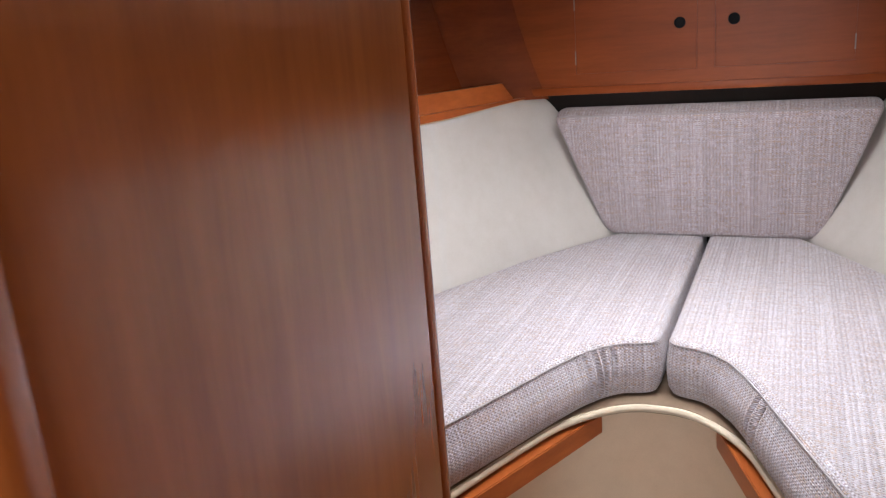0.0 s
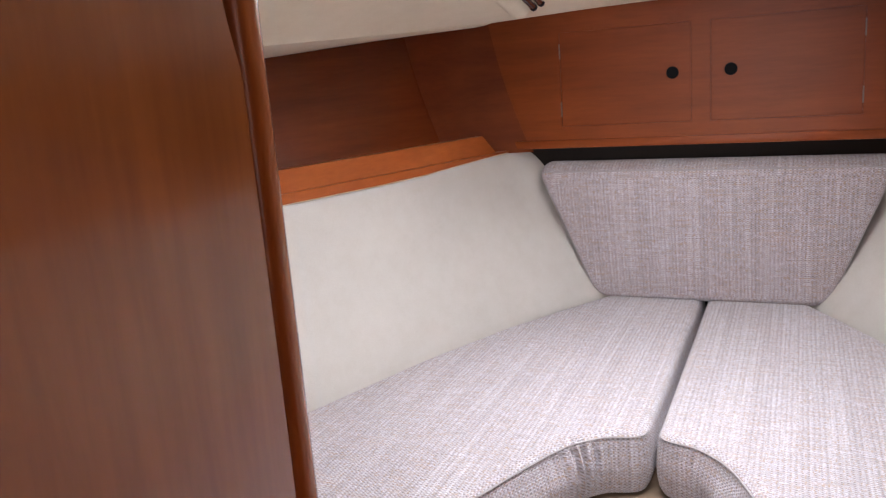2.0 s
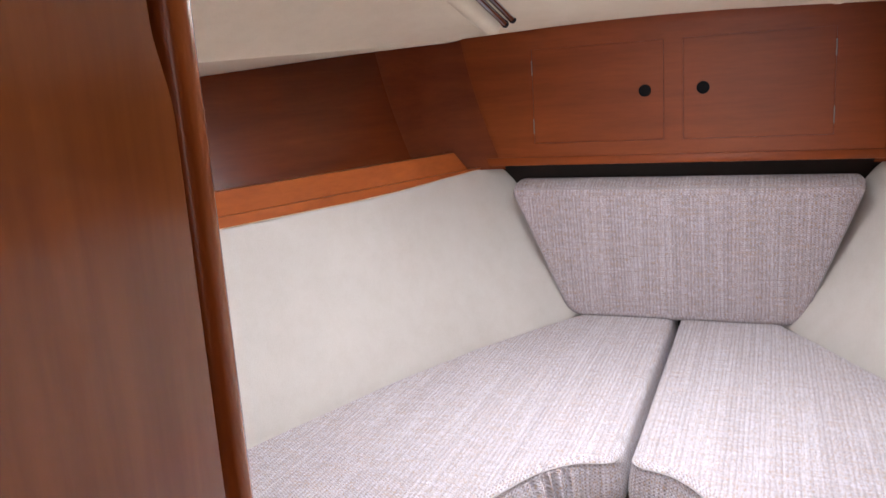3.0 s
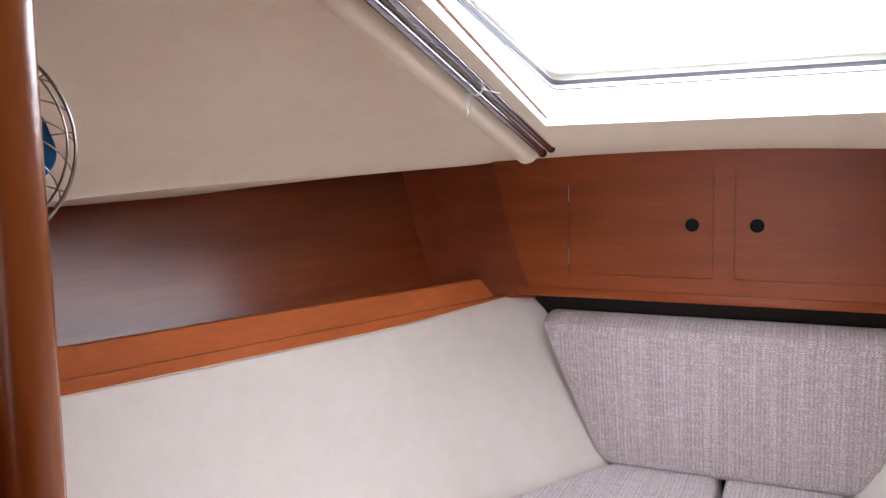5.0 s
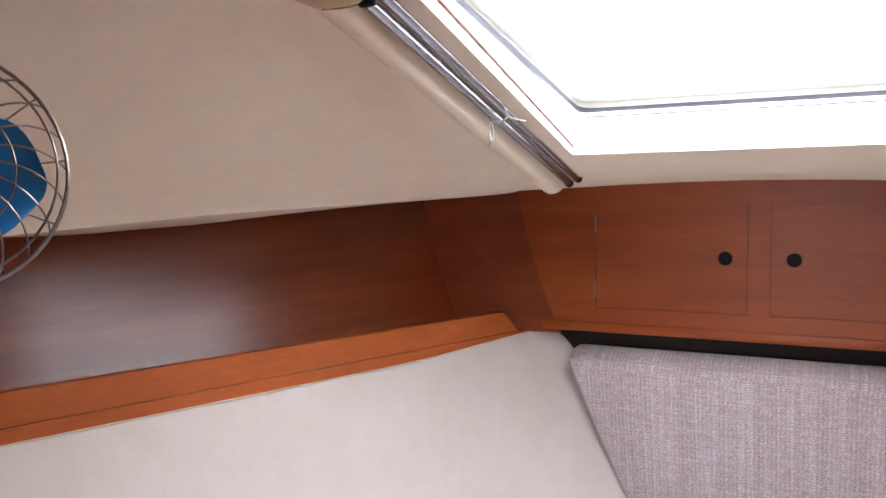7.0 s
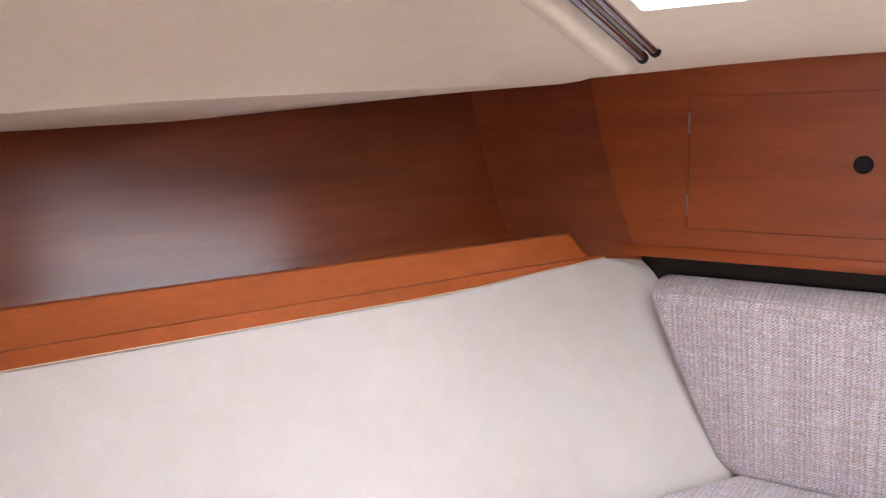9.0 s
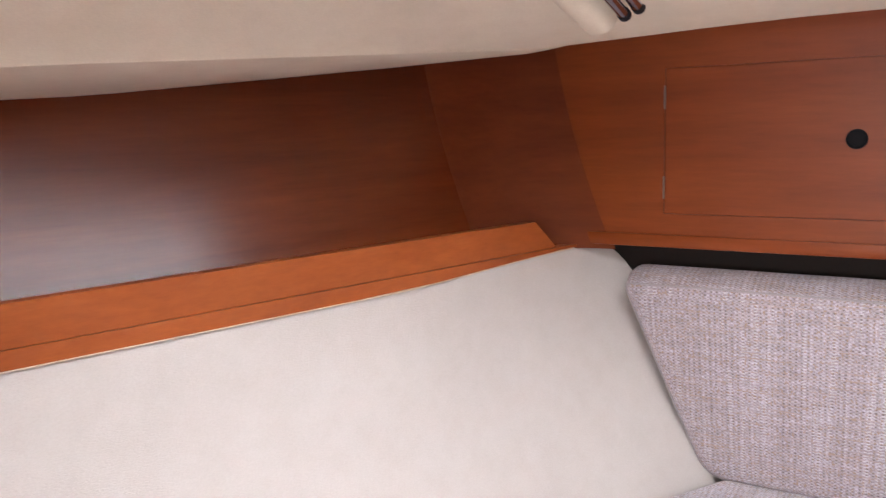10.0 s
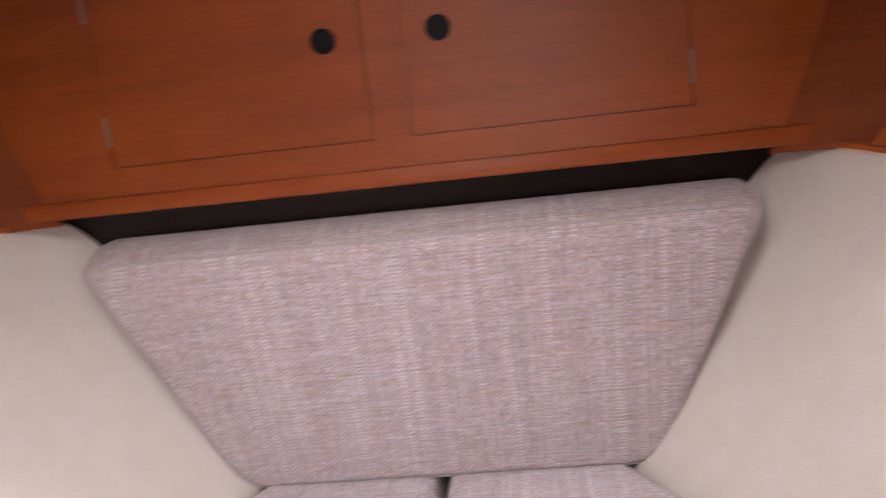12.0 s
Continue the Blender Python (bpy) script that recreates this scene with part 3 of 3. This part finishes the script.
def face_mesh():
    """The face frame with two door openings."""
    bm = bmesh.new()
    xs = [-CX, -D1 - 0.0014, -D0 + 0.0014, D0 - 0.0014, D1 + 0.0014, CX]
    zs = [CZ0, Z0 - 0.0014, Z1 + 0.0014, CZ1]
    for y in (0.0, 0.018):
        g = [[bm.verts.new((x, y, z - CZ0)) for x in xs] for z in zs]
        for i in range(3):
            for j in range(5):
                if i == 1 and j in (1, 3):
                    continue
                bm.faces.new((g[i][j], g[i][j + 1], g[i + 1][j + 1], g[i + 1][j]))
        if y == 0.0:
            g0 = g
    for j in (1, 3):
        for i0, j0, i1, j1 in ((1, j, 1, j + 1), (1, j + 1, 2, j + 1), (2, j + 1, 2, j), (2, j, 1, j)):
            bm.faces.new((g0[i0][j0], g0[i1][j1], g[i1][j1], g[i0][j0]))
    return bm


part("face_frame", face_mesh(), WOOD_FACE, cab, smooth=False)
part("rebate", box(-D1 - 0.004, D1 + 0.004, 0.0042, 0.0175, Z0 - CZ0 - 0.004, Z1 - CZ0 + 0.004), WOOD_FACE, cab, smooth=False)
part("bottom", box(-0.45, 0.45, 0.018, 0.071, 0.0, 0.012), WOOD_SHELF, cab, smooth=False)
part("lower_rail", box(-0.478, 0.478, -0.004, 0.0, 0.0, 0.021, 0.0018), WOOD_FACE, cab, "rounded lower rail")


for side in (-1, 1):
    # hollow corner between locker face and hull lining, its mid tone painted shade
    rows = []
    for f in spaced(0, 1, 9):
        off, z = lining_out(f), lerp(1.172, 1.56, f)
        corner = fiddle_x(0.0) + off
        a, c = (fiddle_x(-0.15) + off, -0.15), (corner - 0.125, 0.0)
        row = []
        for t in spaced(0, 1, 15):
            x = (1 - t) ** 2 * a[0] + 2 * t * (1 - t) * corner + t * t * c[0]
            row.append((side * (x + 0.0008 - 0.002 * t), (1 - t) ** 2 * a[1] - 0.0016 + 0.0019 * t, z - CZ0))
        rows.append(row)
    part("corner_cove", slab(rows, (side * 0.001, 0.001, 0)), WOOD_COVE_SHADED, cab, "hollow veneered corner, its colour darkened as half shade")


def door_panel(x0, x1, hx):
    """A door of the locker with its round finger hole cut through."""
    bm = bmesh.new()
    r, n = 0.0122, 24
    hz = 1.350 - CZ0
    z0, z1 = Z0 - CZ0, Z1 - CZ0
    hole, rim_ = [], []
    for k in range(n):
        a = 2 * math.pi * (k + 0.5) / n
        hole.append((hx + r * math.cos(a), hz + r * math.sin(a)))
        c, s2 = math.cos(a), math.sin(a)
        tx = (x1 - hx) / c if c > 0 else (x0 - hx) / c
        tz = (z1 - hz) / s2 if s2 > 0 else (z0 - hz) / s2
        t = min(tx, tz)
        rim_.append((hx + t * c, hz + t * s2))
    corners = [(x0, z0), (x1, z0), (x1, z1), (x0, z1)]
    for cpt in corners:
        k = min(range(n), key=lambda i: math.hypot(rim_[i][0] - cpt[0], rim_[i][1] - cpt[1]))
        rim_[k] = cpt
    yf, yb = -0.0006, 0.0024
    F_, R_ = [bm.verts.new((x, yf, z)) for x, z in hole], [bm.verts.new((x, yf, z)) for x, z in rim_]
    FB, RB = [bm.verts.new((x, yb, z)) for x, z in hole], [bm.verts.new((x, yb, z)) for x, z in rim_]
    for j in range(n):
        k = (j + 1) % n
        bm.faces.new((F_[j], F_[k], R_[k], R_[j]))
        bm.faces.new((FB[j], FB[k], RB[k], RB[j]))
        bm.faces.new((F_[j], F_[k], FB[k], FB[j]))
        bm.faces.new((R_[j], R_[k], RB[k], RB[j]))
    return bm


for side in (-1, 1):
    x0, x1 = (-D1, -D0) if side < 0 else (D0, D1)
    dr = part("door", door_panel(x0, x1, side * 0.065), WOOD_FACE, cab, smooth=False)
    # rubber-lined finger hole; a shallow black disc paints its dark inside
    ringpts = [(side * 0.065 + 0.0130 * math.cos(a), -0.0006, 0.170 + 0.0130 * math.sin(a)) for a in (2 * math.pi * k / 28 for k in range(28))]
    part("finger_hole_ring", tube(ringpts, 0.0014, 8, closed=True), BLACK, dr, "black finger hole ring")
    part("finger_hole_shade", tube([(side * 0.065, 0.0026, 0.170), (side * 0.065, 0.0040, 0.170)], 0.0135, 24), BLACK, dr, "shallow black disc painted as the dark of the recess")
    for zc in (1.419, 1.277):
        part("hinge", tube([(side * (D1 + 0.001), -0.0015, zc - CZ0 - 0.018), (side * (D1 + 0.001), -0.0015, zc - CZ0 + 0.018)], 0.0016, 8), BRASS, dr, "small metal hinge knuckle")

# ---- fiddle rails along the shelves ----
for side in (-1, 1):
    fid = holder("shelf_fiddle", "orange-brown mahogany fiddle rail with a mitred end along the shelf", "rail", (side * 0.70, -0.6, 1.16), "shelf fiddles")
    o = Vector((side * 0.70, -0.6, 1.16))

    def bar(y0, y1, z0, z1, u0, u1, cut):
        bm = bmesh.new()
        rr = []
        for y, c in [(y0, cut)] + [(lerp(y0 - 0.06, y1, k / 12), 0) for k in range(13)]:
            pts = []
            low = z0 if z0 > 1.17 else rail_low(y)
            for u, z, top in ((u0, low, 0), (u1, low, 0), (u1, z1, 1), (u0, z1, 1)):
                yy = y - (c if top else 0)
                pts.append(Vector((side * (fiddle_x(yy) + u), yy, z)) - o)
            rr.append([bm.verts.new(p) for p in pts])
        for a, b in zip(rr, rr[1:]):
            for j in range(4):
                bm.faces.new((a[j], a[(j + 1) % 4], b[(j + 1) % 4], b[j]))
        bm.faces.new(rr[0]), bm.faces.new(rr[-1])
        ed = [e for e in bm.edges if all(f.normal.length >= 0 for f in e.link_faces) and e.calc_face_angle(0) > 0.8]
        bmesh.ops.bevel(bm, geom=ed, offset=0.0014, segments=2, affect="EDGES")
        return bm
    part("upper_rail", bar(-0.055, -1.566, 1.1795, 1.227, -0.008, 0.010, 0.046), WOOD_SOLID, fid)
    part("bead", tube([Vector((side * (fiddle_x(y) - 0.0095), y, rail_low(y) - 0.0012)) - o for y in spaced(-1.566, -0.02, 24)], 0.0014, 6), TAN, fid, "thin cream sealing bead under the rail")
    part("lower_rail", bar(0.012, -1.566, 1.160, 1.179, -0.011, 0.011, 0.0), WOOD_SOLID, fid, "rounded lower moulding")

# ---- overhead hatch ----
hat = holder("overhead_hatch", "white-framed clear acrylic deck hatch with dark gasket, closed", "hatch", (0, -0.70, 1.60), kind="")
o = Vector((0, -0.70, 1.60))


def ring_at(hx, yf, ya, zf, za, corner, seg=6):
    wide = hx + HXR - HX
    pts = fillet([Vector((-hx, ya, 0)), Vector((wide, ya, 0)), Vector((wide, yf, 0)), Vector((-hx, yf, 0))], [corner] * 4, seg)
    return [Vector((p.x, p.y, lerp(zf, za, (yf - p.y) / (yf - ya)))) - o for p in pts]


cz = lambda y: roof_z(y) - 0.003
levels = [ring_at(HX + 0.012, HF + 0.012, HA - 0.012, cz(HF), cz(HA), 0.004),
          ring_at(HX, HF, HA, cz(HF) - 0.001, cz(HA) - 0.001, 0.006),
          ring_at(HX + 0.004, HF + 0.012, HA - 0.006, 1.563, 1.693, 0.010),
          ring_at(0.278, -0.315, -1.085, 1.625, 1.760, 0.022),
          ring_at(0.290, -0.285, -1.100, 1.6515, 1.7885, 0.028)]
part("coaming", strip([[tuple(p) for p in lv] for lv in levels], True), WHITE, hat, "white flared coaming")
gas = ring_at(0.2835, -0.302, -1.092, 1.633, 1.769, 0.030)
part("seal_line", tube([tuple(p) for p in ring_at(0.268, -0.345, -1.070, 1.619, 1.752, 0.020)], 0.0016, 6, closed=True), GASKET, hat, "thin grey sealant line")
part("gasket", tube([tuple(p) for p in gas], 0.0065, 10, closed=True), GASKET, hat, "dark rubber gasket")
lo_, hi_ = ring_at(0.262, -0.325, -1.070, 1.652, 1.786, 0.026), ring_at(0.30, -0.270, -1.110, 1.652, 1.790, 0.03)
hi2 = [p + Vector((0, 0, 0.022)) for p in hi_]
lo2 = [p + Vector((0, 0, 0.022)) for p in lo_]
part("frame", strip([[tuple(p) for p in r] for r in (lo_, hi_, hi2, lo2, lo_)], True), WHITE, hat, "white hatch frame")
bm = bmesh.new()
pn = ring_at(0.272, -0.315, -1.080, 1.668, 1.802, 0.026)
a = [bm.verts.new(p) for p in pn]
b = [bm.verts.new(p + Vector((0, 0, 0.008))) for p in pn]
bm.faces.new(a), bm.faces.new(b)
for j in range(len(a)):
    bm.faces.new((a[j], a[(j + 1) % len(a)], b[(j + 1) % len(a)], b[j]))
pane = part("pane", bm, ACRYLIC, hat, "clear acrylic pane")
pane.visible_shadow = False
for sx in (-1,):
    part("wood_strip", tube([(sx * (HX - 0.002), HA + 0.012 + 0.70, cz(HA) + 0.012 - 1.60), (sx * (HX - 0.002), HF - 0.004 + 0.70, cz(HF) + 0.012 - 1.60)], 0.0026, 8), STRIP, hat, "thin wooden edge strip")

# moulded ridges in the headliner beside the hatch
for side in (-1, 1):
    pts = [(side * 0.312, y, 1.509 - 0.2595 * (y + 0.40) + 0.006) for f, y in ((k / 24, lerp(-0.355, -1.12, (k / 24) ** 1.6)) for k in range(25))]
    r = lambda f: 0.0225 * min(1.0, math.sqrt(max(0.02, f) / 0.06))
    thing("ceiling_moulding", tube(pts, r, 14), CEILING, "cream rounded moulding along the headliner", "trim", kind="structure")

# steel curtain rods with a knotted cord
rods = holder("curtain_rods", "pair of polished steel rods clipped beside the hatch", "rod", (-0.272, -0.7, 1.58))
o = Vector((-0.272, -0.7, 1.58))
rz = lambda y: 1.511 - 0.2595 * (y + 0.40)
for dx, dz, yf in ((-0.005, -0.003, -0.388), (0.007, 0.008, -0.376)):
    p0, p1 = Vector((-0.272 + dx, yf, rz(yf) + dz)) - o, Vector((-0.272 + dx, -1.045, rz(-1.045) + dz)) - o
    rod = part("rod", tube([p0, p0.lerp(p1, 0.5), p1], 0.0065, 12), CHROME, rods)
    part("end_cap", tube([p0 + (p0 - p1).normalized() * 0.006, p0 - (p0 - p1).normalized() * 0.003], 0.0074, 12), BLACK, rod, "dark end cap")
part("bracket", box(-0.008, 0.012, -0.352, -0.340, 0.084, 0.101, 0.005, 3), BLACK, rods, "dark end bracket")
part("bracket", box(0.002, 0.016, 0.316, 0.330, -0.066, -0.050, 0.004, 2), BLACK, rods, "dark end bracket")

cord = holder("cord_tie", "short white cord knotted round the steel rods", "cord", (-0.274, -0.722, 1.590))
wrap = [(0.003 + 0.0135 * math.cos(a), 0.004 * a / 6, 0.003 + 0.012 * math.sin(a)) for a in (2 * math.pi * k / 16 for k in range(33))]
part("loop", tube(wrap, 0.0011, 6), STRING, cord)
part("tail", tube(catmull([(-0.006, 0.0, -0.010), (-0.009, 0.003, -0.022), (-0.006, 0.002, -0.034), (-0.010, 0.004, -0.040)], 5), 0.0011, 6), STRING, cord)
part("tail", tube(catmull([(-0.004, 0.0, -0.010), (-0.003, 0.004, -0.020), (-0.006, 0.008, -0.030)], 5), 0.0010, 6), STRING, cord)
part("tail", tube(catmull([(0.012, 0.004, 0.000), (0.022, 0.020, -0.004), (0.030, 0.034, -0.006)], 5), 0.0010, 6), STRING, cord)

# ---- cream lamp housing at the end of the rods ----
lamp = holder("cabin_lamp", "cream plastic lamp housing under the headliner", "lamp", (-0.264, -1.126, 1.669))
bm = box(-0.030, 0.034, -0.033, 0.033, -0.020, 0.075, 0.019, 4)
part("housing", bm, LAMP, lamp)
# solid black tube stands in for the shade under the housing's edge
part("gap", tube([(-0.018, 0.0235, -0.0165), (0.0, 0.0245, -0.0172), (0.018, 0.0235, -0.0165)], 0.0017, 8), BLACK, lamp, "black line drawn as the shaded gap under the housing")

# ---- cabin fan ----
FR = 0.094
fan = holder("cabin_fan", "small cabin fan with a chromed wire cage and blue blades", "fan")
fan.matrix_basis = Matrix.Translation((-0.4275, -1.367, 1.504)) @ Vector((0.88, -0.47, 0.02)).to_track_quat("Z", "Y").to_matrix().to_4x4() @ Matrix.Scale(0.93, 4)


def circle(r, z, n=48):
    return [(r * math.cos(a), r * math.sin(a), z) for a in (2 * math.pi * k / n for k in range(n))]


cage = part("cage", tube(circle(FR, 0.0), 0.0016, 8, closed=True), WIRE, fan)
part("ring", tube(circle(FR - 0.002, 0.008), 0.0012, 8, closed=True), WIRE, cage)
part("ring", tube(circle(FR - 0.012, 0.026), 0.0010, 8, closed=True), WIRE, cage)
part("ring", tube(circle(0.052, 0.036), 0.0010, 8, closed=True), WIRE, cage)
part("ring", tube(circle(0.018, 0.040), 0.0010, 8, closed=True), WIRE, cage)
for k in range(22):
    a0 = 2 * math.pi * k / 22
    pts = []
    for f in spaced(0, 1, 9):
        rr = lerp(0.016, FR, f ** 0.8)
        a = a0 + 0.55 * (1 - f)
        pts.append((rr * math.cos(a), rr * math.sin(a), 0.041 * (1 - f ** 3.2)))
    part("wire", tube(pts, 0.0008, 5, caps=False), WIRE, cage)
for k in range(11):
    a0 = 2 * math.pi * k / 11 + 0.1
    part("wire", tube([(lerp(0.03, FR, f) * math.cos(a0), lerp(0.03, FR, f) * math.sin(a0), -0.034 * (1 - f ** 3)) for f in spaced(0, 1, 7)], 0.0007, 5, caps=False), WIRE, cage)
hub = part("motor", tube([(0, 0, -0.085), (0, 0, -0.080), (0, 0, -0.045), (0, 0, -0.030)], lambda f: 0.020 if f < 0.1 else 0.026, 20), BLUE, fan, "blue motor housing")
part("hub", tube([(0, 0, -0.02), (0, 0, 0.010), (0, 0, 0.016)], lambda f: 0.016 if f < 0.9 else 0.010, 16), BLUE, fan)
for k in range(3):
    a0 = 2 * math.pi * k / 3 - 0.20
    rows = []
    for r in spaced(0.012, 0.078, 9):
        f = (r - 0.012) / 0.066
        w = 0.012 + 0.036 * math.sin(math.pi * min(1.0, 0.12 + f * 0.80)) * (1.0 if f < 0.97 else 0.7)
        row = []
        for t in spaced(-1, 1, 9):
            x, y = r * (1 - 0.10 * t * t), w * t
            row.append((x * math.cos(a0) - y * math.sin(a0), x * math.sin(a0) + y * math.cos(a0), 0.012 * t + 0.002))
        rows.append(row)
    part("blade", slab(rows, (0, 0, 0.0016)), BLUE, fan)
part("arm", tube([(0, 0, -0.07), (0.0, 0.05, -0.10), (-0.01, 0.13, -0.12), (-0.01, 0.165, -0.125)], 0.007, 10), CHROME, fan, "steel mounting arm")
